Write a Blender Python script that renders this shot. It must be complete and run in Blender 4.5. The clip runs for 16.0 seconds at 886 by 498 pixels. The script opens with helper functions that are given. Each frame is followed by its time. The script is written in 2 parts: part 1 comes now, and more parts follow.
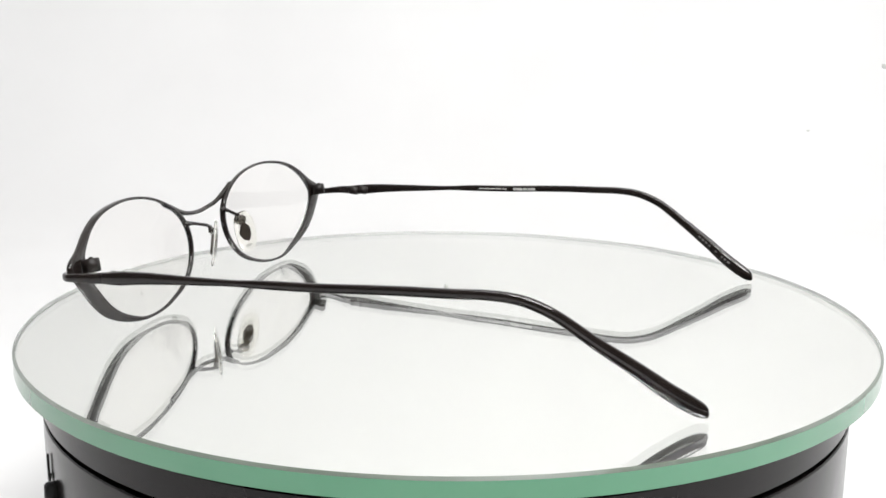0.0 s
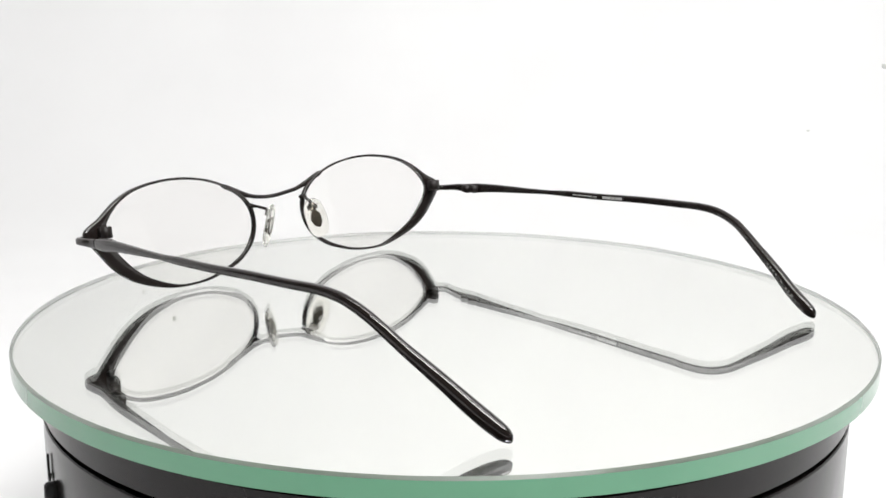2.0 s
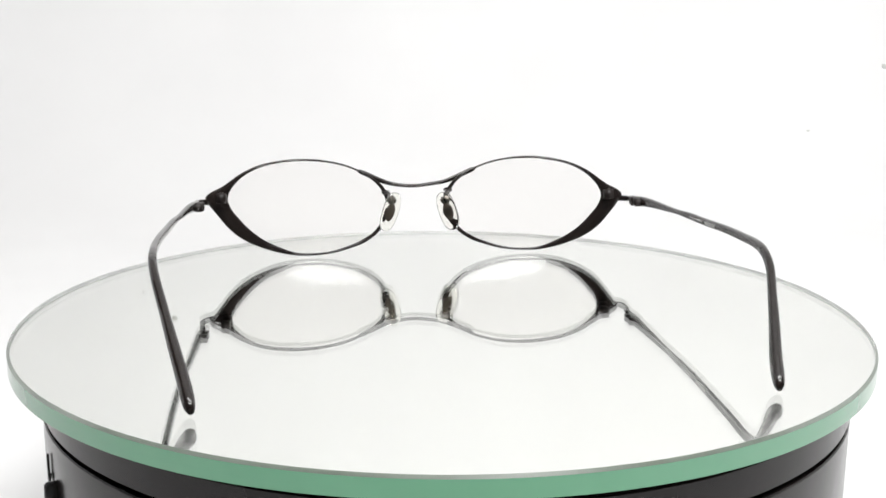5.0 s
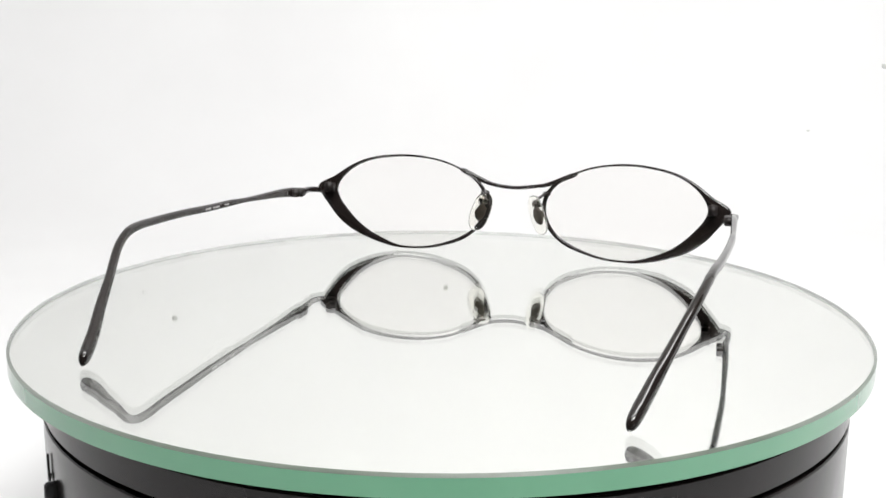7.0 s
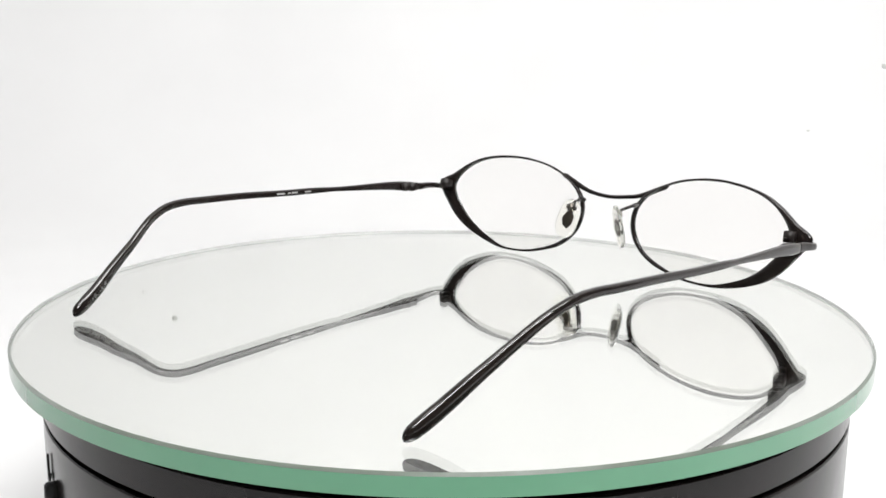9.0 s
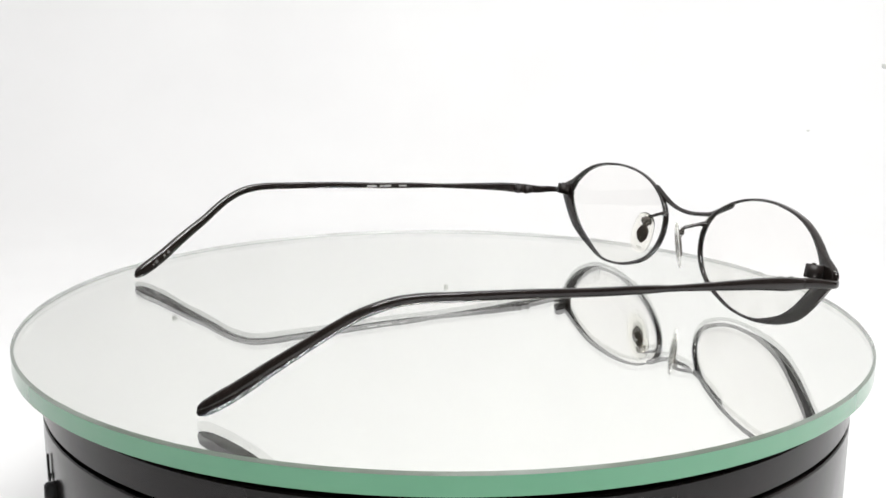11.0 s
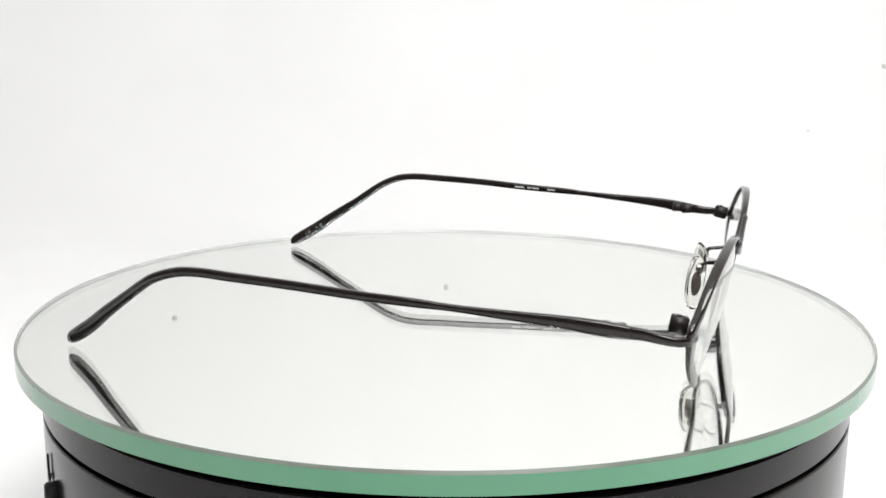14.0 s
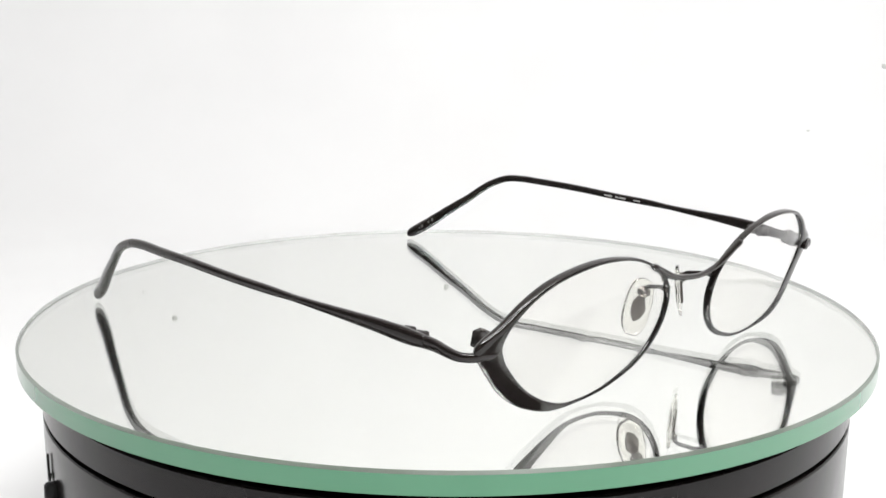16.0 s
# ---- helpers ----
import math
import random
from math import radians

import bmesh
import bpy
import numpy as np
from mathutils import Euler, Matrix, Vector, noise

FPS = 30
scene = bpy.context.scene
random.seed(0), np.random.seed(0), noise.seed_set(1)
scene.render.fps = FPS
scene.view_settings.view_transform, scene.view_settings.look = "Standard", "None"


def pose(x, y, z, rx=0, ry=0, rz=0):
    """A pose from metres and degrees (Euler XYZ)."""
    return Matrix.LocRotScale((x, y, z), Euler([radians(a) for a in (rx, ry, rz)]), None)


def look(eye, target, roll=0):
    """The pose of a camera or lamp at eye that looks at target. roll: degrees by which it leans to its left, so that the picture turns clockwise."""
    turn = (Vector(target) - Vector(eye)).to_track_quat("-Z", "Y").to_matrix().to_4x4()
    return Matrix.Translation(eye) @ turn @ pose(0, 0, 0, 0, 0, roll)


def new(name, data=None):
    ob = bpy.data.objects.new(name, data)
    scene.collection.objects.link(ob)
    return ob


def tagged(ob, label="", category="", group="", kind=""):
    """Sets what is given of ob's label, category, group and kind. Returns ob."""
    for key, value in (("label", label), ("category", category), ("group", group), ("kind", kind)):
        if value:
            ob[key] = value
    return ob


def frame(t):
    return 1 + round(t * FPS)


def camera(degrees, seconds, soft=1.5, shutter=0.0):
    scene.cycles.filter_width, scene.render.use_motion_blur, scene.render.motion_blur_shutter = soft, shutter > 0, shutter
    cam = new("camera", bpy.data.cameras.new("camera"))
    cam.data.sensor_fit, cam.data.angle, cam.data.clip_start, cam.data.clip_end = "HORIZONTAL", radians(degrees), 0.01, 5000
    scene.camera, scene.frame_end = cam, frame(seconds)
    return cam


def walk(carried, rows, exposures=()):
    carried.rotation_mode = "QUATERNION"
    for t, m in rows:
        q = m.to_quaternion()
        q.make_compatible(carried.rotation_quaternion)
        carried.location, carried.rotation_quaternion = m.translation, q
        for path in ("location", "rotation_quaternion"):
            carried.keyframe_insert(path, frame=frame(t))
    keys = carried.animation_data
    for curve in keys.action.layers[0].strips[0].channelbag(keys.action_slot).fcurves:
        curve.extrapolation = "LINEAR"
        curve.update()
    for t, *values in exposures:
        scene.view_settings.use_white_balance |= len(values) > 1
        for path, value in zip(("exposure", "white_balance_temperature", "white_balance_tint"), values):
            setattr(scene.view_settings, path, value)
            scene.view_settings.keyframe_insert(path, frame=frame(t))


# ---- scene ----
# A pair of spectacles turns on a mirror-backed glass disc in a white light tent.
TURN = 12.802          # degrees a second, clockwise from above
EYE = (0.0, -0.280, 0.07619)
cam = camera(43.49, 16.0, soft=1.6)
WAY = Vector((math.sin(radians(-0.218)) * math.cos(radians(12.115)), math.cos(radians(-0.218)) * math.cos(radians(12.115)), -math.sin(radians(12.115))))
AIM = look(EYE, Vector(EYE) + WAY, 0.411)
walk(cam, [(0.0, AIM), (16.0, AIM)], exposures=[(0.0, 0.0), (16.0, 0.0)])

# ---- light ----
world = bpy.data.worlds.new("tent_surroundings")
scene.world = world
world.use_nodes = True
world.node_tree.nodes["Background"].inputs[0].default_value = (1.0, 1.0, 1.0, 1)
world.node_tree.nodes["Background"].inputs[1].default_value = 0.05


def softbox(name, eye, target, w, h, watts, colour=(1, 1, 1)):
    data = bpy.data.lights.new(name, "AREA")
    data.shape, data.size, data.size_y, data.energy, data.color = "RECTANGLE", w, h, watts, colour
    ob = new(name, data)
    ob.matrix_world = look(eye, target)
    return ob


softbox("strip_lamp_front", (0.16, -0.47, 0.67), (0.07, 0.03, 0.0), 0.55, 0.12, 5.6)
softbox("strip_lamp_back", (0.12, -0.15, 0.68), (0.13, 0.70, 0.03), 0.66, 0.16, 4.2)


# ---- materials ----
def material(name):
    m = bpy.data.materials.new(name)
    m.use_nodes = True
    return m, m.node_tree.nodes, m.node_tree.links, m.node_tree.nodes["Principled BSDF"]


def grain(nodes, links, scale, detail=6.0):
    co = nodes.new("ShaderNodeTexCoord")
    n = nodes.new("ShaderNodeTexNoise")
    n.inputs["Scale"].default_value, n.inputs["Detail"].default_value = scale, detail
    links.new(co.outputs["Object"], n.inputs["Vector"])
    return n.outputs["Fac"]


def spread(nodes, links, fac, lo, hi):
    r = nodes.new("ShaderNodeMapRange")
    r.inputs["From Min"].default_value, r.inputs["From Max"].default_value = 0.3, 0.7
    r.inputs["To Min"].default_value, r.inputs["To Max"].default_value = lo, hi
    links.new(fac, r.inputs["Value"])
    return r.outputs["Result"]


def tint(nodes, links, fac, a, b):
    r = nodes.new("ShaderNodeValToRGB")
    r.color_ramp.elements[0].position, r.color_ramp.elements[1].position = 0.3, 0.7
    r.color_ramp.elements[0].color, r.color_ramp.elements[1].color = (*a, 1), (*b, 1)
    links.new(fac, r.inputs["Fac"])
    return r.outputs["Color"]


def relief(nodes, links, fac, strength, distance, bsdf):
    b = nodes.new("ShaderNodeBump")
    b.inputs["Strength"].default_value, b.inputs["Distance"].default_value = strength, distance
    links.new(fac, b.inputs["Height"])
    links.new(b.outputs["Normal"], bsdf.inputs["Normal"])


def solid(name, a, b, rough, rough_b, scale=400.0, metal=0.0, ior=1.5, bump=0.0, coat=0.0):
    m, n, l, p = material(name)
    coarse, fine = grain(n, l, scale * 0.12, 3.0), grain(n, l, scale)
    l.new(tint(n, l, coarse, a, b), p.inputs["Base Color"])
    l.new(spread(n, l, fine, rough, rough_b), p.inputs["Roughness"])
    p.inputs["Metallic"].default_value, p.inputs["IOR"].default_value = metal, ior
    p.inputs["Coat Weight"].default_value, p.inputs["Coat Roughness"].default_value = coat, 0.08
    if bump:
        relief(n, l, fine, bump, 0.00005, p)
    return m


def clear(name, colour, rough, ior):
    m, n, l, p = material(name)
    p.inputs["Base Color"].default_value = (*colour, 1)
    p.inputs["Transmission Weight"].default_value, p.inputs["IOR"].default_value = 1.0, ior
    l.new(spread(n, l, grain(n, l, 900.0), rough, rough * 1.6), p.inputs["Roughness"])
    return m


BLACK = solid("black_enamelled_metal", (0.013, 0.0095, 0.0085), (0.019, 0.0145, 0.013), 0.09, 0.14, 2500.0, ior=1.56)
MATT = solid("matt_black_metal", (0.012, 0.009, 0.008), (0.02, 0.015, 0.0135), 0.38, 0.5, 2500.0, ior=1.4)
TIP = solid("black_temple_sleeve", (0.012, 0.009, 0.008), (0.018, 0.0135, 0.0115), 0.05, 0.09, 1800.0, ior=1.6)
STEEL = solid("dark_steel", (0.16, 0.145, 0.13), (0.30, 0.28, 0.26), 0.18, 0.35, 2500.0, metal=1.0)
BROWN = solid("dark_brown_metal_plate", (0.060, 0.047, 0.038), (0.095, 0.078, 0.064), 0.5, 0.65, 2500.0, ior=1.35)
FAINT = solid("worn_grey_print", (0.10, 0.10, 0.095), (0.22, 0.22, 0.21), 0.45, 0.6, 3000.0)
PRINT = solid("pale_grey_print", (0.42, 0.42, 0.41), (0.6, 0.6, 0.58), 0.5, 0.6, 3000.0)
LENS = clear("coated_spectacle_lens", (0.985, 0.977, 0.968), 0.0, 1.27)
SILICONE = clear("clear_silicone", (0.975, 0.968, 0.925), 0.03, 1.38)
GLASS = clear("float_glass", (0.982, 0.991, 0.966), 0.0, 1.48)


def cut_glass(name, a, b, rough, clearness, tone, milk=0.0):
    """A cut side of the plate: green in its depth, partly clear."""
    m, n, l, p = material(name)
    l.new(tint(n, l, grain(n, l, 60.0, 3.0), a, b), p.inputs["Base Color"])
    l.new(spread(n, l, grain(n, l, 900.0), rough, rough * 1.4), p.inputs["Roughness"])
    q = n.new("ShaderNodeBsdfPrincipled")
    q.inputs["Base Color"].default_value = (*tone, 1)
    q.inputs["Transmission Weight"].default_value, q.inputs["IOR"].default_value, q.inputs["Roughness"].default_value = 1.0, 1.52, 0.05
    mix = n.new("ShaderNodeMixShader")
    mix.inputs[0].default_value = clearness
    frost = n.new("ShaderNodeBsdfTranslucent")
    frost.inputs["Color"].default_value = (*tone, 1)
    ground = n.new("ShaderNodeMixShader")
    ground.inputs[0].default_value = milk
    l.new(p.outputs[0], ground.inputs[1])
    l.new(frost.outputs[0], ground.inputs[2])
    l.new(ground.outputs[0], mix.inputs[1])
    l.new(q.outputs[0], mix.inputs[2])
    shine = n.new("ShaderNodeBsdfGlossy")
    shine.inputs["Roughness"].default_value = 0.15
    graze = n.new("ShaderNodeLayerWeight")
    graze.inputs["Blend"].default_value = 0.08
    cover = n.new("ShaderNodeMixShader")
    l.new(graze.outputs["Facing"], cover.inputs[0])
    l.new(mix.outputs[0], cover.inputs[1])
    l.new(shine.outputs[0], cover.inputs[2])
    l.new(cover.outputs[0], n["Material Output"].inputs["Surface"])
    return m


GREEN = cut_glass("ground_green_glass_edge", (0.130, 0.375, 0.218), (0.148, 0.40, 0.236), 0.10, 0.04, (0.92, 0.985, 0.95))
# dark olive paints in the shade of light lost inside the bevel
BEVELLED = cut_glass("bevel_glass_painted_shade", (0.14, 0.185, 0.135), (0.165, 0.21, 0.155), 0.1, 0.12, (0.96, 0.99, 0.97), 0.32)
MIRROR = solid("silvered_backing", (0.975, 0.98, 0.97), (0.985, 0.99, 0.98), 0.0, 0.004, 60.0, metal=1.0)
RIM_REFLECTOR = solid("rough_reflector_metal", (0.93, 0.95, 0.93), (0.96, 0.975, 0.96), 0.6, 0.7, 60.0, metal=1.0)
PLASTIC = solid("black_plastic", (0.009, 0.0072, 0.0068), (0.013, 0.0105, 0.010), 0.16, 0.22, 120.0, ior=1.36)
DARK = solid("matt_black_rubber", (0.006, 0.006, 0.006), (0.011, 0.011, 0.011), 0.6, 0.8, 400.0, bump=0.3)
PAPER = solid("white_backdrop_paper", (0.80, 0.797, 0.795), (0.83, 0.828, 0.825), 0.75, 0.9, 60.0, bump=0.05)
CLOTH = solid("dark_grey_cloth", (0.05, 0.05, 0.05), (0.08, 0.08, 0.08), 0.9, 0.95, 200.0, bump=0.3)
SPOT = solid("grey_blemish", (0.54, 0.55, 0.52), (0.62, 0.62, 0.59), 0.8, 0.9, 300.0)


# ---- shape helpers ----
def part(name, bm, mat, parent=None, label="", flat=False, outward=None):
    bmesh.ops.recalc_face_normals(bm, faces=bm.faces)
    if outward is not None:
        bm.normal_update()
        if sum(f.normal.dot(outward(f.calc_center_median())) * f.calc_area() for f in bm.faces) < 0:
            bmesh.ops.reverse_faces(bm, faces=bm.faces)
    me = bpy.data.meshes.new(name)
    bm.to_mesh(me)
    bm.free()
    me.materials.append(mat)
    if not flat:
        me.shade_smooth()
    ob = new(name, me)
    ob.parent = parent
    if label:
        ob["label"] = label
    return ob


def crisp(ob, angle=35.0):
    """Keep edges sharper than the angle hard in shading."""
    me = ob.data
    bm = bmesh.new()
    bm.from_mesh(me)
    for e in bm.edges:
        e.smooth = e.calc_face_angle(0.0) < radians(angle)
    bm.to_mesh(me)
    bm.free()
    return ob


def skin(bm, rings, closed=False, caps=True):
    """Join rings of points, all of one length, into a tube."""
    rows = [[bm.verts.new(v) for v in ring] for ring in rings]
    k = len(rows[0])
    pairs = list(zip(rows, rows[1:])) + ([(rows[-1], rows[0])] if closed else [])
    for a, b in pairs:
        for i in range(k):
            bm.faces.new((a[i], a[(i + 1) % k], b[(i + 1) % k], b[i]))
    if caps and not closed:
        bm.faces.new(rows[0][::-1])
        bm.faces.new(rows[-1])
    return rows


def glide(xs, ys, x):
    """A smooth cubic through the knots."""
    xs, ys = np.asarray(xs, float), np.asarray(ys, float)
    m = np.gradient(ys, xs, axis=0)
    x = np.clip(np.asarray(x, float), xs[0], xs[-1])
    i = np.clip(np.searchsorted(xs, x) - 1, 0, len(xs) - 2)
    h = xs[i + 1] - xs[i]
    t = (x - xs[i]) / h
    if ys.ndim > 1:
        h, t = h[:, None], t[:, None]
    return ((2 * t**3 - 3 * t**2 + 1) * ys[i] + (t**3 - 2 * t**2 + t) * h * m[i]
            + (3 * t**2 - 2 * t**3) * ys[i + 1] + (t**3 - t**2) * h * m[i + 1])


def sweep(knots, steps, sides=14, power=2.0, up=(0, 0, 1), scale=0.001):
    """A tube along knots (x, y, z, half width across, half height) with a superelliptic section, in millimetres."""
    k = np.array(knots, float)
    s = np.concatenate([[0], np.cumsum(np.linalg.norm(np.diff(k[:, :3], axis=0), axis=1))])
    u = np.linspace(0, s[-1], steps)
    c = glide(s, k, u)
    bm = bmesh.new()
    tang = np.gradient(c[:, :3], axis=0)
    rings = []
    for p, t in zip(c, tang):
        t = Vector(t).normalized()
        side = t.cross(Vector(up)).normalized()
        top = side.cross(t)
        ring = []
        for j in range(sides):
            a = 2 * math.pi * j / sides
            ca, sa = math.cos(a), math.sin(a)
            ring.append((Vector(p[:3]) + side * max(p[3], 0.02) * math.copysign(abs(ca) ** (2 / power), ca)
                         + top * max(p[4], 0.02) * math.copysign(abs(sa) ** (2 / power), sa)) * scale)
        rings.append(ring)
    skin(bm, rings)
    return bm


def block(centre, size, turn=(0, 0, 0), bevel=0.2, scale=0.001):
    """A bevelled block, in millimetres."""
    bm = bmesh.new()
    bmesh.ops.create_cube(bm, size=1.0)
    bmesh.ops.scale(bm, vec=size, verts=bm.verts)
    if bevel:
        bmesh.ops.bevel(bm, geom=bm.edges[:] + bm.verts[:], offset=bevel, segments=2, affect="EDGES")
    bmesh.ops.transform(bm, matrix=Matrix.Scale(scale, 4) @ pose(*centre, *turn), verts=bm.verts)
    return bm


def lathe(profile, sides=160, scale=0.001, caps=True):
    """Turn a profile of (radius, height) round z, in millimetres."""
    bm = bmesh.new()
    skin(bm, [[(r * scale * math.cos(2 * math.pi * j / sides), r * scale * math.sin(2 * math.pi * j / sides), z * scale)
               for j in range(sides)] for r, z in profile], caps=caps)
    return bm


def thing(name, label, category, group="", kind=""):
    return tagged(new(name), label, category, group, kind)


# ---- light tent: one paper sweep, side sheets and roof; dark panels added in front ----
X0, X1, Y0, Y1, Z0, Z1, BEND = -0.70, 0.70, -0.75, 0.70, -0.075, 0.80, 0.25


def sheet(name, points, label, thick=0.002):
    """A strip of paper along a profile of (y, z) across the tent."""
    bm = bmesh.new()
    ring = []
    prof = [Vector((0, y, z)) for y, z in points]
    for i, v in enumerate(prof):
        d = (prof[min(i + 1, len(prof) - 1)] - prof[max(i - 1, 0)]).normalized()
        ring.append((v, v + Vector((0, d.z, -d.y)) * thick))
    rows = [[(x, v.y, v.z) for v, _ in ring] + [(x, o.y, o.z) for _, o in reversed(ring)] for x in (X0, X1)]
    skin(bm, rows)
    return tagged(crisp(part(name, bm, PAPER)), label, "backdrop", kind="structure")


curve = [(Y1 - BEND + BEND * math.sin(a), Z0 + BEND - BEND * math.cos(a)) for a in np.linspace(0, math.pi / 2, 24)]
backdrop = sheet("backdrop", [(Y0, Z0)] + curve + [(Y1, Z1)], "seamless white paper backdrop curving up behind the turntable")
MOUTH, LIP = 0.06, -0.30
for name, x in (("wall_west", X0), ("wall_east", X1)):
    ob = part(name, block((x * 1000 + math.copysign(2.5, x), (MOUTH + Y1) * 500, (Z0 + Z1) * 500), (6, (Y1 - MOUTH) * 1000, (Z1 - Z0) * 1000), bevel=0), PAPER, flat=True)
    tagged(ob, "white fabric side of the light tent", "tent wall", kind="structure")
# unseen dark panels, added so that the black parts reflect little light
for name, x in (("wall_west_dark", X0), ("wall_east_dark", X1)):
    ob = part(name, block((x * 1000 + math.copysign(2.5, x), (MOUTH + Y0) * 500 - 1, (Z0 + Z1) * 500), (6, (MOUTH - Y0) * 1000 - 2, (Z1 - Z0) * 1000), bevel=0), CLOTH, flat=True)
    tagged(ob, "unseen dark grey cloth added beside the tent mouth to darken reflections", "wall", kind="structure")
tagged(part("wall_south", block((0, Y0 * 1000 - 5, (Z0 + Z1) * 500), ((X1 - X0) * 1000, 6, (Z1 - Z0) * 1000), bevel=0), CLOTH, flat=True),
       "unseen dark grey cloth added across the front to darken reflections", "wall", kind="structure")
tagged(part("ceiling", block((0, (LIP + Y1) * 500, Z1 * 1000 + 5), ((X1 - X0) * 1000 + 12, (Y1 - LIP) * 1000, 6), bevel=0), PAPER, flat=True),
       "white fabric roof of the light tent", "tent roof", kind="structure")
# one more added dark panel, overhead and out of view
tagged(part("ceiling_dark", block((0, (LIP + Y0) * 500 - 1, Z1 * 1000 + 5), ((X1 - X0) * 1000 + 12, (LIP - Y0) * 1000 - 2, 6), bevel=0), CLOTH, flat=True),
       "unseen dark grey cloth added above the tent mouth to darken reflections", "roof", kind="structure")


def blemish(place, normal, size, squash=1.0):
    """A small grey fleck on the paper."""
    bm = bmesh.new()
    n = 14
    rim_points = [(size * (1 + 0.15 * math.sin(3 * a + 1)) * math.cos(a), size * squash * (1 + 0.12 * math.cos(2 * a)) * math.sin(a)) for a in (2 * math.pi * k / n for k in range(n))]
    skin(bm, [[(x, y, z) for x, y in rim_points] for z in (-0.0004, 0.0006)])
    m = Vector(normal).to_track_quat("Z", "Y").to_matrix().to_4x4()
    m.translation = place
    bmesh.ops.transform(bm, matrix=m, verts=bm.verts)
    part("blemish", bm, SPOT, backdrop, "small grey fleck on the paper")


for spot in (((0.3620, 0.6560, 0.0333), (0, -0.824, 0.567), 0.0024), ((0.2883, 0.6113, -0.0160), (0, -0.645, 0.764), 0.0012, 0.6),
             ((-0.0009, 0.6999, 0.1685), (0, -1, 0.026), 0.0021, 1.3), ((-0.2491, 0.7, 0.1998), (0, -1, 0), 0.0024), ((-0.2764, 0.7, 0.1756), (0, -1, 0), 0.0014)):
    blemish(*spot)


# ---- turntable ----
def turntable():
    top = thing("turntable_base", "round black plastic turntable base under the glass disc", "turntable")
    top.location = (0, 0, Z0)
    drop = -Z0 * 1000

    def up(profile):
        return [(r, z + drop) for r, z in profile]
    crisp(part("housing", lathe(up([(90, -75), (99.8, -75), (100.4, -74), (100.4, -16.4), (100.1, -16.1), (96, -16.1)])), PLASTIC, top))
    part("groove", lathe(up([(98.6, -17), (98.6, -14)])), DARK, top, "dark recessed seam")
    crisp(part("rotor", lathe(up([(96, -14.9), (100.1, -14.9), (100.4, -14.6), (100.4, -8.15), (100.0, -7.75), (92, -7.65), (91, -4.75), (80, -4.75)])), PLASTIC, top))
    a = radians(211.0)
    c, s = math.cos(a), math.sin(a)

    def at(r, z, w, size, turn=(0, 0, 0), bevel=0.4):
        return block((r * c - w * s, r * s + w * c, z + drop), size, (turn[0], turn[1], 211.0 + turn[2]), bevel)
    clip = part("clip", at(101.2, -29.4, -0.6, (2.6, 3.6, 5.6)), DARK, top, "small black cable clip")
    part("clip_arm", at(100.7, -24.0, -4.6, (0.5, 0.35, 6.0), (0, 0, 0), 0.1), DARK, clip)
    part("clip_brace", at(100.7, -26.2, -3.6, (0.5, 0.6, 3.0), (-35, 0, 0), 0.15), DARK, clip)
    part("clip_foot", at(100.6, -31.0, 3.4, (1.0, 2.4, 3.2), (0, 0, 0), 0.3), DARK, clip)
    return top


RADIUS, THICK, BEVEL, SILVER = 106.0, 4.5, 0.6, 3.2


def glass_disc():
    top = thing("glass_disc", "round clear glass disc with green edge and mirrored back", "turntable top")
    plate = lathe([(0.001, 0), (60, 0), (RADIUS - BEVEL, 0)], 200, caps=False)
    out = lambda c: Vector((c.x, c.y, 0.02))
    part("plate", plate, GLASS, top, "clear glass face", outward=lambda c: Vector((0, 0, 1)))
    part("bevel", lathe([(RADIUS - BEVEL, 0), (RADIUS, -BEVEL)], 200, caps=False), BEVELLED, top, "narrow polished bevel, its dark look painted into the colour", outward=out)
    part("edge", lathe([(RADIUS, -BEVEL), (RADIUS, -THICK)], 200, caps=False), GREEN, top, "pale green glass edge", outward=out)
    # added reflector ring: lightens the far rim as seen through the plate
    part("inner_face", lathe([(RADIUS - 0.12, -SILVER + 0.03), (RADIUS - 0.12, -BEVEL)], 200, caps=False), RIM_REFLECTOR, top, "rough metal reflector ring added to brighten the far glass edge")
    part("mirror_backing", lathe([(0.001, -SILVER), (RADIUS - 0.05, -SILVER)], 200, caps=False), MIRROR, top, "silvered mirror backing")
    part("back_paint", lathe([(0.001, -SILVER - 0.03), (RADIUS - 0.25, -SILVER - 0.03), (RADIUS - 0.25, -THICK - 0.02), (RADIUS - 0.3, -THICK - 0.14), (0.001, -THICK - 0.14)], 200, caps=False), DARK, top, "dark protective backing under the mirror")
    for ob in top.children:
        ob.data.transform(Matrix.Diagonal((1.0, 1.003, 1.0, 1.0)))  # the disc was cut very slightly oval
        crisp(ob, 20)
    return top


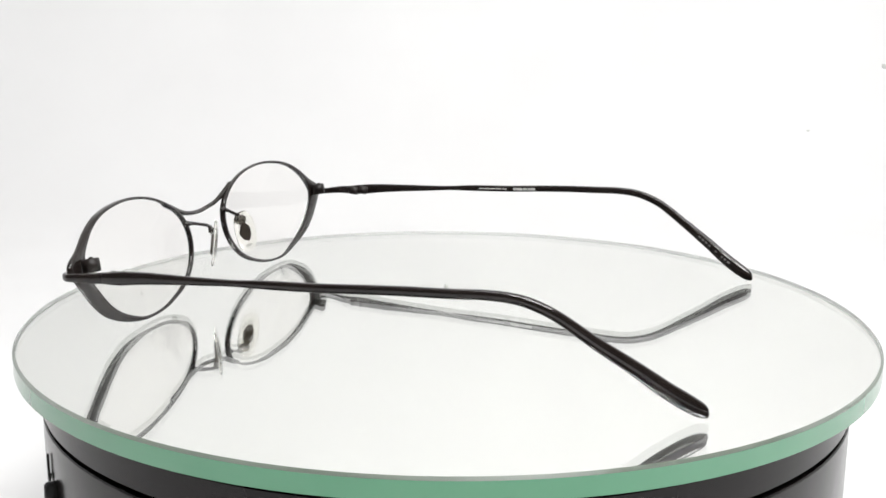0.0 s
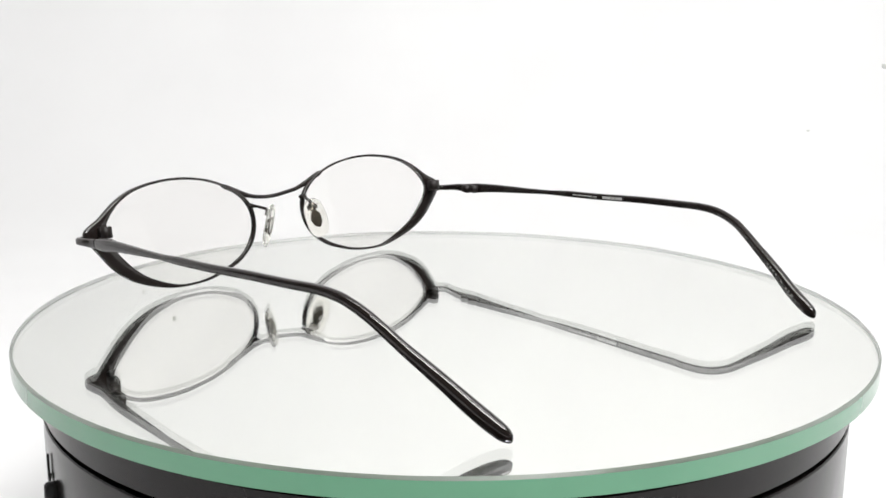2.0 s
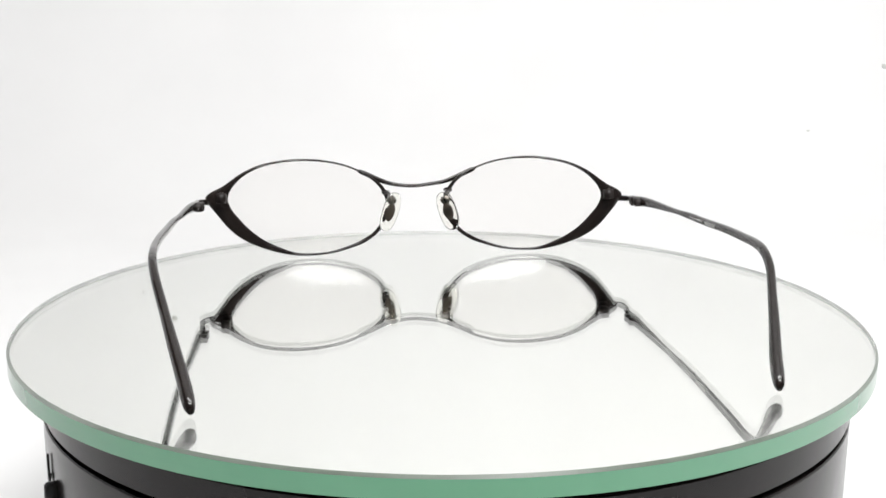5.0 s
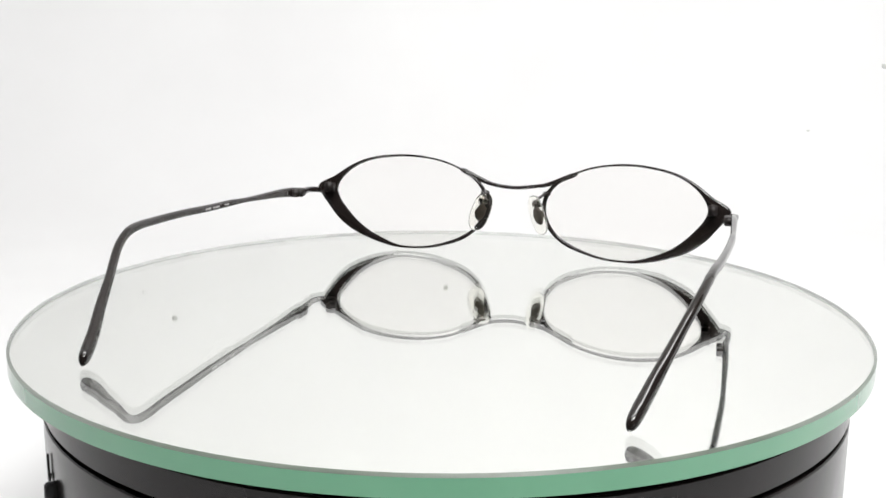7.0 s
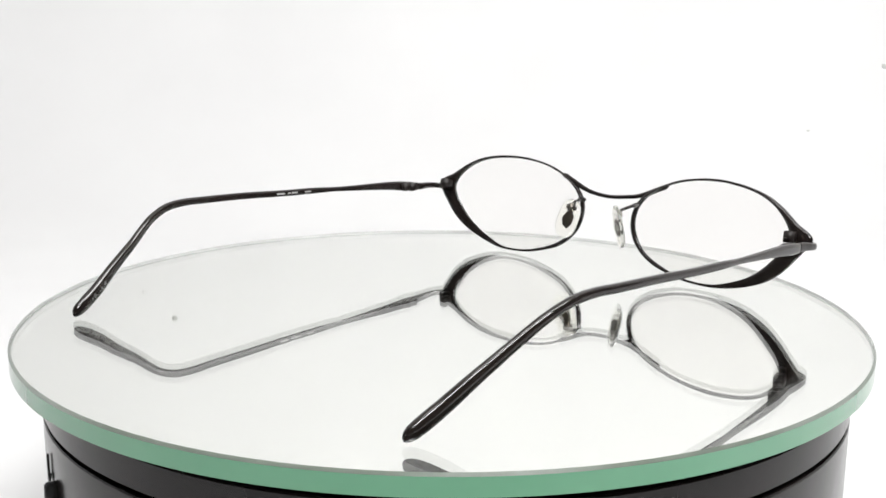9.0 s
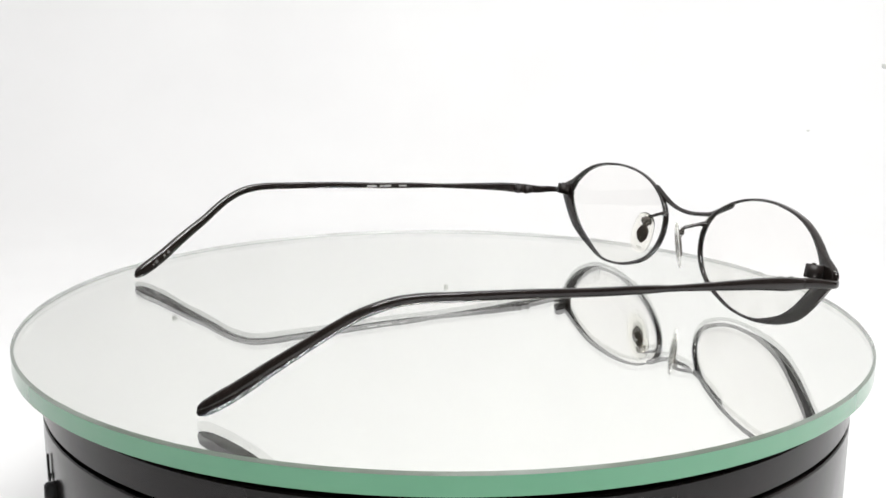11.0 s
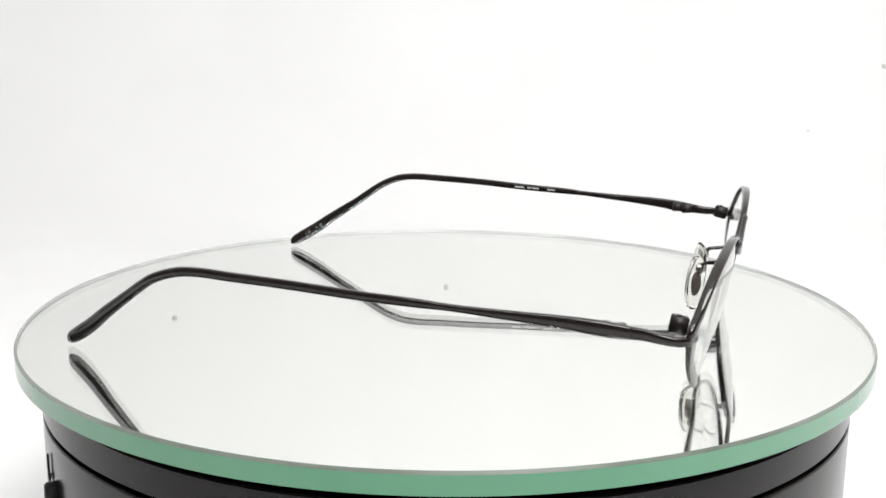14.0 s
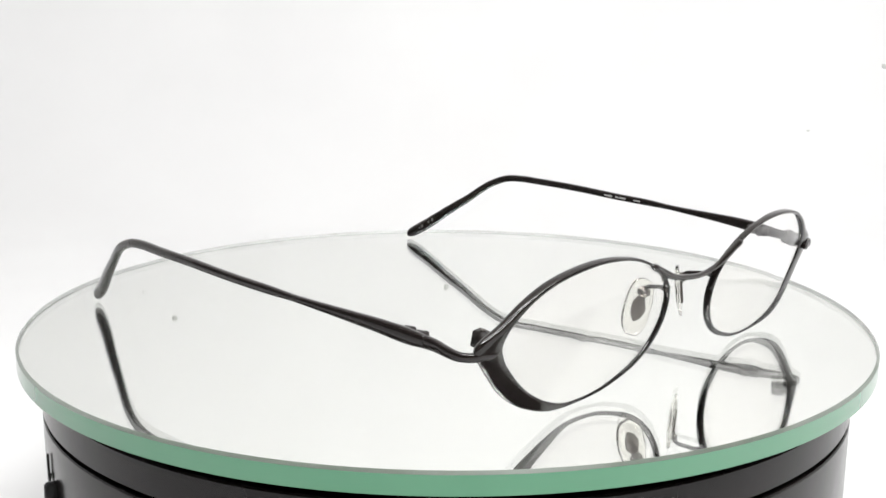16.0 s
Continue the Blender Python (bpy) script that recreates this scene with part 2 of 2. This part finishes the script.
# ---- spectacles, in millimetres: x across, y forward, z up from the glass ----
INNER = [(-175, 25.7), (-167, 24.6), (-158, 22.9), (-150, 20.9), (-136, 18.0), (-121, 16.05), (-101, 14.6), (-79, 14.3), (-56, 14.8), (-37, 16.4),
         (-23, 18.2), (-8, 20.9), (0, 22.9), (7, 24.1), (13, 23.8), (20, 22.7), (27, 21.4), (38, 19.2), (50, 17.05), (65, 15.15), (82, 14.2),
         (104, 14.35), (121, 15.65), (136, 17.75), (148, 20.2), (158, 22.6), (165, 24.3), (172, 25.5)]
OUTER = [(-175, 27.0), (-167, 26.1), (-159, 24.5), (-150, 22.4), (-137, 19.3), (-121, 16.9), (-101, 15.3), (-80, 15.2), (-59, 16.4), (-40, 18.9),
         (-26, 21.8), (-15, 24.4), (-4, 27.3), (2, 29.5), (6, 31.0), (15, 26.5), (28, 22.6), (39, 20.1), (51, 17.8), (66, 15.9), (82, 14.95),
         (103, 15.05), (120, 16.2), (135, 18.3), (148, 20.9), (157, 23.2), (164, 25.3), (171, 26.7)]


def outline(knots, angles):
    d = [a for a, _ in knots]
    r = [b for _, b in knots]
    d = [a - 360 for a in d] + d + [a + 360 for a in d]
    return glide(d, r * 3, angles)


def front_y(x, z):
    """The curved, leaning surface on which rims and lenses lie."""
    return 5.32 - 0.0011 * x * x + 0.197 * (z - 15.0)


def front_normal(x):
    return Vector((0.0022 * x, 1.0, -0.197)).normalized()


def on_front(side, angle, radius, ahead=0.0):
    x = side * (35.0 + radius * math.cos(angle))
    z = 15.6 + radius * math.sin(angle)
    # the lower outer quarter is bowed forward
    swell = 1.7 * math.exp(-(((math.degrees(angle) + 50.0) / 28.0) ** 2)) * (radius / 20.0) ** 2
    return settle(side, Vector((x, front_y(x, z) + swell, z)) + front_normal(x) * ahead)


def settle(side, p):
    """The wearer's right half sits a little wider and further forward than the left: a frame slightly out of true."""
    near = min(1.0, max(0.0, 1 + p[1] / 8.0))
    tip = 0.0073 * (abs(p[0]) - 35.0) * near
    if side < 0:
        return Vector((p[0] - 0.014 * (p[0] + 35.0) * near + 0.4 * min(1.0, max(0.0, (-p[1] - 95) / 15)), p[1] + 0.3 * near, p[2] + tip))
    ahead = max(0.0, 1 + p[1] / 25.0) if p[1] < 0 else 1.0
    return Vector((p[0] + 1.4 + 0.0205 * p[1], p[1] - 0.5 * min(1.0, max(0.0, (-p[1] - 105) / 10)) + ahead * (0.94 + 0.02 * (p[0] - 35.0)), p[2] - (0.022 * max(0.0, p[0] - 36.0) * min(1.0, max(0.0, 1 + p[1] / 20.0))) - tip + 0.15 * near))


def rim(side, parent):
    n = 220
    deg = np.linspace(-180, 180, n, endpoint=False)
    rin, rout = outline(INNER, deg), outline(OUTER, deg)
    bm = bmesh.new()
    rings = []
    for d, a, b in zip(deg, rin, rout):
        ang = radians(d)
        half = float(glide([-180, -150, -115, -90, -50, -12, 2, 14, 40, 90, 130, 160, 180],
                           [0.8, 0.62, 0.46, 0.42, 0.42, 0.5, 0.72, 0.92, 1.0, 0.9, 0.75, 0.78, 0.8], [d])[0])
        mid, w = (a + b) / 2, max((b - a) / 2, 0.27)
        ring = []
        for j in range(12):
            t = 2 * math.pi * j / 12
            ct, st = math.cos(t), math.sin(t)
            ring.append(on_front(side, ang, mid + w * math.copysign(abs(ct) ** 0.6, ct), half * math.copysign(abs(st) ** 0.6, st)) * 0.001)
        rings.append(ring)
    skin(bm, rings, closed=True)
    return part("rim", bm, BLACK, parent, "thin black metal rim, widening to a blade")


def lens(side, parent):
    n, m = 120, 9
    deg = np.linspace(-180, 180, n, endpoint=False)
    rin = outline(INNER, deg)
    bm = bmesh.new()
    rows = []
    for face in (0.36, -0.36):
        for k in (range(1, m + 1) if face > 0 else range(m, 0, -1)):
            f = k / m
            row = []
            for d, a in zip(deg, rin):
                r = f * (a + 0.12)
                bulge = 1.2 * (1 - f * f) - 0.05
                row.append(on_front(side, radians(d), r, face + bulge) * 0.001)
            rows.append(row)
    skin(bm, rows)
    return crisp(part("lens", bm, LENS, parent, "clear oval lens"), 40)


def bridge(parent):
    half = [(-18.2, 7.9, 26.4, 0.35, 0.35), (-17.7, 7.95, 26.2, 0.62, 0.6), (-15.3, 7.9, 25.2, 0.66, 0.76), (-12.2, 7.8, 23.75, 0.65, 0.8), (-8.0, 7.8, 22.2, 0.6, 0.66), (-4.0, 7.8, 21.5, 0.6, 0.6)]
    knots = half + [(0.2, 8.0, 21.3, 0.6, 0.6)] + [(*settle(1, (-x, y, z)), w, h) for x, y, z, w, h in reversed(half)]
    return part("bridge", sweep(knots, 60), BLACK, parent, "curved black metal bridge")


def nose_pad(side, parent):
    long = Vector((-0.31 * side, 0.06, 0.95)).normalized()
    face = Vector((0.55 * side, 0.83, 0.0))
    face = (face - long * face.dot(long)).normalized()
    lean = Matrix((face, long.cross(face), long)).transposed().to_4x4()
    lean.translation = (9.25, -1.7, 14.5) if side > 0 else (-8.35, -2.1, 14.6)
    lean = Matrix.Scale(0.001, 4) @ lean
    # a thin bowed plate with a round rim
    bm = bmesh.new()
    rings = []
    rows = 20
    for i in range(rows + 1):
        v = -math.cos(math.pi * i / rows)
        across = max(1 - abs(v) ** 2.6, 0.0004) ** (1 / 2.4)
        ring = []
        for j in range(20):
            t = 2 * math.pi * j / 20
            ct, st = math.cos(t), math.sin(t)
            y = 3.25 * math.copysign(abs(st) ** 0.75, st) * across
            ring.append(Vector((0.5 * math.copysign(abs(ct) ** 0.6, ct) * min(1.0, across * 1.6) + 0.05 * y * y + 0.5 * v * v, y, 6.3 * v)))
        rings.append(ring)
    skin(bm, rings)
    bmesh.ops.transform(bm, matrix=lean, verts=bm.verts)
    pad = part("nose_pad", bm, SILICONE, parent, "clear silicone nose pad")
    bm = bmesh.new()
    rings = []
    for x, f in ((0.35, 0.92), (0.5, 1.0), (0.95, 1.0), (1.1, 0.85)):
        ring = []
        for j in range(24):
            t = 2 * math.pi * j / 24
            wave = 1 + 0.03 * math.cos(4 * t + 0.6) + 0.04 * math.cos(7 * t) + 0.03 * math.cos(3 * t)
            ring.append(Vector((x + 0.2, 1.55 * math.cos(t) * f * wave, 2.75 * math.sin(t) * f * wave - 0.2)))
        rings.append(ring)
    skin(bm, rings)
    bmesh.ops.transform(bm, matrix=lean, verts=bm.verts)
    crisp(part("pad_insert", bm, BROWN, pad, "dark brown insert plate"))
    stud = block((1.45, 0.1, 3.45), (1.3, 2.9, 2.5), bevel=0.55, scale=1.0)
    bmesh.ops.transform(stud, matrix=lean, verts=stud.verts)
    part("pad_stud", stud, STEEL, pad, "dark metal stud")
    hook = lean @ Vector((1.7, 0, 3.1)) * 1000
    high = lean @ Vector((1.9, 0, 4.3)) * 1000
    root = on_front(side, radians(171), 26.3, -0.3)
    knots = [(*root, 0.85, 1.5), (*(root * 0.75 + high * 0.25 + Vector((0, 0, 0.3))), 0.52, 0.62), (*(root * 0.35 + high * 0.65 + Vector((0, 0.4, 0.4))), 0.46, 0.52),
             (high.x, high.y + 0.1, high.z, 0.46, 0.5), (hook.x, hook.y, hook.z, 0.45, 0.5)]
    part("pad_arm", sweep(knots, 30, sides=10, up=(side, 0.1, 0)), BLACK, parent, "thin bent black nose pad arm")
    return pad


TEMPLE_Y = [0, 9, 20, 35, 50, 65, 80, 90, 97, 103, 109, 116, 124, 131, 137.3]
TEMPLE_X = [65.9, 67.1, 68.2, 69.2, 70.1, 70.4, 70.5, 70.3, 69.9, 69.5, 68.5, 66.3, 63.8, 61.5, 59.8]
TEMPLE_Z = [18.3, 18.7, 19.6, 20.4, 21.2, 21.8, 22.7, 23.0, 23.2, 22.6, 20.3, 15.5, 10.1, 5.1, 1.4]
TEMPLE_W = [(8.6, 0.82, 1.25), (10.4, 0.9, 1.4), (12.8, 0.95, 1.52), (19, 0.92, 1.36), (27, 0.82, 1.08), (35, 0.74, 0.84), (42, 0.68, 0.7), (49, 0.76, 0.9), (60, 0.78, 0.95), (77, 0.8, 0.98), (97, 0.9, 1.02),
            (109, 0.95, 1.08), (116, 0.98, 1.2), (124, 1.15, 1.45), (130, 1.28, 1.66), (134.8, 1.26, 1.62), (136, 1.16, 1.48), (137, 0.86, 1.08), (137.4, 0.62, 0.78), (137.65, 0.36, 0.45), (137.75, 0.08, 0.1)]


def temple_at(side, y):
    """The middle of an arm at y behind the front; one arm rides slightly higher."""
    x, z = (float(glide(TEMPLE_Y, k, [y])[0]) for k in (TEMPLE_X, TEMPLE_Z))
    z -= side * 0.4 * min(1.0, max(0.0, (116 - y) / 12)) * min(1.0, y / 20)
    return settle(side, (side * x, -y, z))


def temple(side, parent):
    s = side
    w = np.array(TEMPLE_W)

    def run(ys, grow):
        out = []
        for y in ys:
            half, high = (float(np.interp(y, w[:, 0], w[:, k])) for k in (1, 2))
            out.append((*temple_at(s, y), half + grow, high + grow))
        return out
    arm = part("temple", sweep(run((8.6, 10.4, 12.8, 19, 27, 35, 42, 49, 60, 77, 90, 97, 101, 103), 0.0), 220, sides=24, power=3.0), BLACK, parent, "slim black metal temple arm")
    ends = [101.5, 101.6, 103, 106, 109, 112.5, 116, 120, 124, 130, 134.8, 136, 137, 137.4, 137.65, 137.75]
    part("temple_tip", sweep(run(ends, 0.04), 240, sides=22, power=2.25), TIP, arm, "glossy black drop-end sleeve")
    # two hinge knuckles inside the arm
    for y in (10.9, 13.75):
        p = temple_at(s, y)
        part("hinge_knuckle", block((p.x - s * 1.25, p.y, p.z - 0.1), (2.5, 2.86, 2.3), (5, 0, 0), 0.2), MATT, arm, "small black hinge knuckle")
    return arm


def end_piece(side, parent):
    s = side
    knots = [(60.0, 4.1, 17.3, 0.3, 0.4), (61.2, 3.9, 17.4, 0.55, 0.75), (63.0, 3.4, 17.6, 0.62, 0.92), (65.6, 2.7, 17.8, 0.65, 0.88), (67.1, 0.9, 18.0, 0.68, 0.9),
             (67.4, -2.5, 18.3, 0.72, 1.0), (67.2, -6.0, 18.5, 0.78, 1.14)]
    out, back = (0.1, 1.6) if s > 0 else (0.7, 0.9)
    knots = [(*(settle(s, (s * x, y, z)) + Vector((s * out, -back, 0)) * min(1.0, max(0.0, 1 + y / 6.0))), w, h) for x, y, z, w, h in knots] + [(*temple_at(s, 8.6), 0.82, 1.25)]
    piece = part("end_piece", sweep(knots, 46, sides=24, power=3.0), BLACK, parent, "black metal end piece wrapping the rim corner")
    lock = part("rim_lock", block(settle(s, (s * 60.6, -0.9, 19.4)), (2.6, 3.4, 3.1), (-11, 0, s * 8), 0.15), MATT, parent, "small black rim lock block")
    bm = bmesh.new()
    bmesh.ops.create_cone(bm, cap_ends=True, segments=14, radius1=0.00055, radius2=0.00048, depth=0.0006)
    bmesh.ops.transform(bm, matrix=Matrix.Translation(settle(s, (s * 60.6, -0.9, 21.05)) * 0.001) @ pose(0, 0, 0, -12), verts=bm.verts)
    crisp(part("screw", bm, STEEL, lock, "tiny steel screw"))
    return piece


def bar(side, y, length, height, parent, lift=0.0):
    """A strip of illegible print on the inner face of an arm."""
    w = np.array(TEMPLE_W)
    a, p, b = temple_at(side, y - 0.8), temple_at(side, y), temple_at(side, y + 0.8)
    along = (b - a).normalized()
    inward = Vector((-side, 0, 0))
    inward = (inward - along * inward.dot(along)).normalized()
    top = along.cross(inward)
    half = float(np.interp(y, w[:, 0], w[:, 1]))
    m = Matrix((along, inward, top)).transposed().to_4x4()
    m.translation = p + inward * (half + (0.03 if y > 101 else -0.02)) + top * lift
    bm = bmesh.new()
    bmesh.ops.create_cube(bm, size=1.0)
    bmesh.ops.transform(bm, matrix=Matrix.Scale(0.001, 4) @ m @ Matrix.Diagonal((length, 0.1, height, 1)), verts=bm.verts)
    return part("print_bar", bm, FAINT if y > 100 else PRINT, parent, flat=True)


def prints(side, arm):
    rows = [(64.8, 3.0, 0.75), (67.2, 1.2, 0.75), (69.2, 2.4, 0.75), (52.8, 1.5, 0.32), (54.7, 1.7, 0.36), (56.6, 1.5, 0.32), (58.5, 1.7, 0.36), (60.4, 1.5, 0.32),
            (122.0, 0.8, 0.45), (123.1, 0.6, 0.55), (124.1, 0.7, 0.5), (125.2, 0.6, 0.5), (127.2, 0.9, 0.5), (129.0, 0.5, 0.6), (129.9, 0.5, 0.6), (131.0, 0.9, 0.6)]
    if side < 0:
        rows = [(63.2, 3.0, 0.5), (60.0, 1.2, 0.42), (58.0, 2.2, 0.5), (53.0, 2.4, 0.42), (128.0, 0.8, 0.9), (129.2, 0.5, 0.7), (131.5, 0.8, 0.9), (132.5, 0.5, 0.9)]
    for y, length, height in rows:
        bar(side, y, length, height, arm)


def spectacles():
    top = thing("spectacles", "thin black metal spectacles with oval lenses standing on glass disc", "spectacles")
    for s in (-1, 1):
        rim(s, top)
        lens(s, top)
        nose_pad(s, top)
        end_piece(s, top)
        prints(s, temple(s, top))
    bridge(top)
    return top


base = turntable()
disc = glass_disc()
glasses = spectacles()


# ---- what turns ----
def motions():
    c, a = Vector((-0.06174, 0.01977)), 72.095
    r, start = c.length, math.degrees(math.atan2(c.y, c.x))
    times = [i * 0.25 for i in range(65)]
    # the motor runs a little unevenly: seconds by which the turn is ahead
    ahead = glide([0, 1, 2, 4, 9, 11.5, 13, 14, 15, 16], [0.05, 0.005, 0, -0.012, -0.008, 0.005, 0.03, 0.032, 0.012, -0.022], times)
    rows = []
    for t, early in zip(times, ahead):
        gone = TURN * (t + float(early))
        b = radians(start - gone)
        rows.append((t, pose(r * math.cos(b), r * math.sin(b), 0.0, 0, 0, a - gone)))
    walk(glasses, rows)
    rows = []
    for t, early in zip(times, ahead):
        gone = TURN * (t + float(early))
        b = radians(283.07 - gone)
        rows.append((t, pose(0.00122 * math.cos(b), 0.0006 + 0.00122 * math.sin(b), 0.0, 0, 0, -gone)))
    walk(disc, rows)


motions()
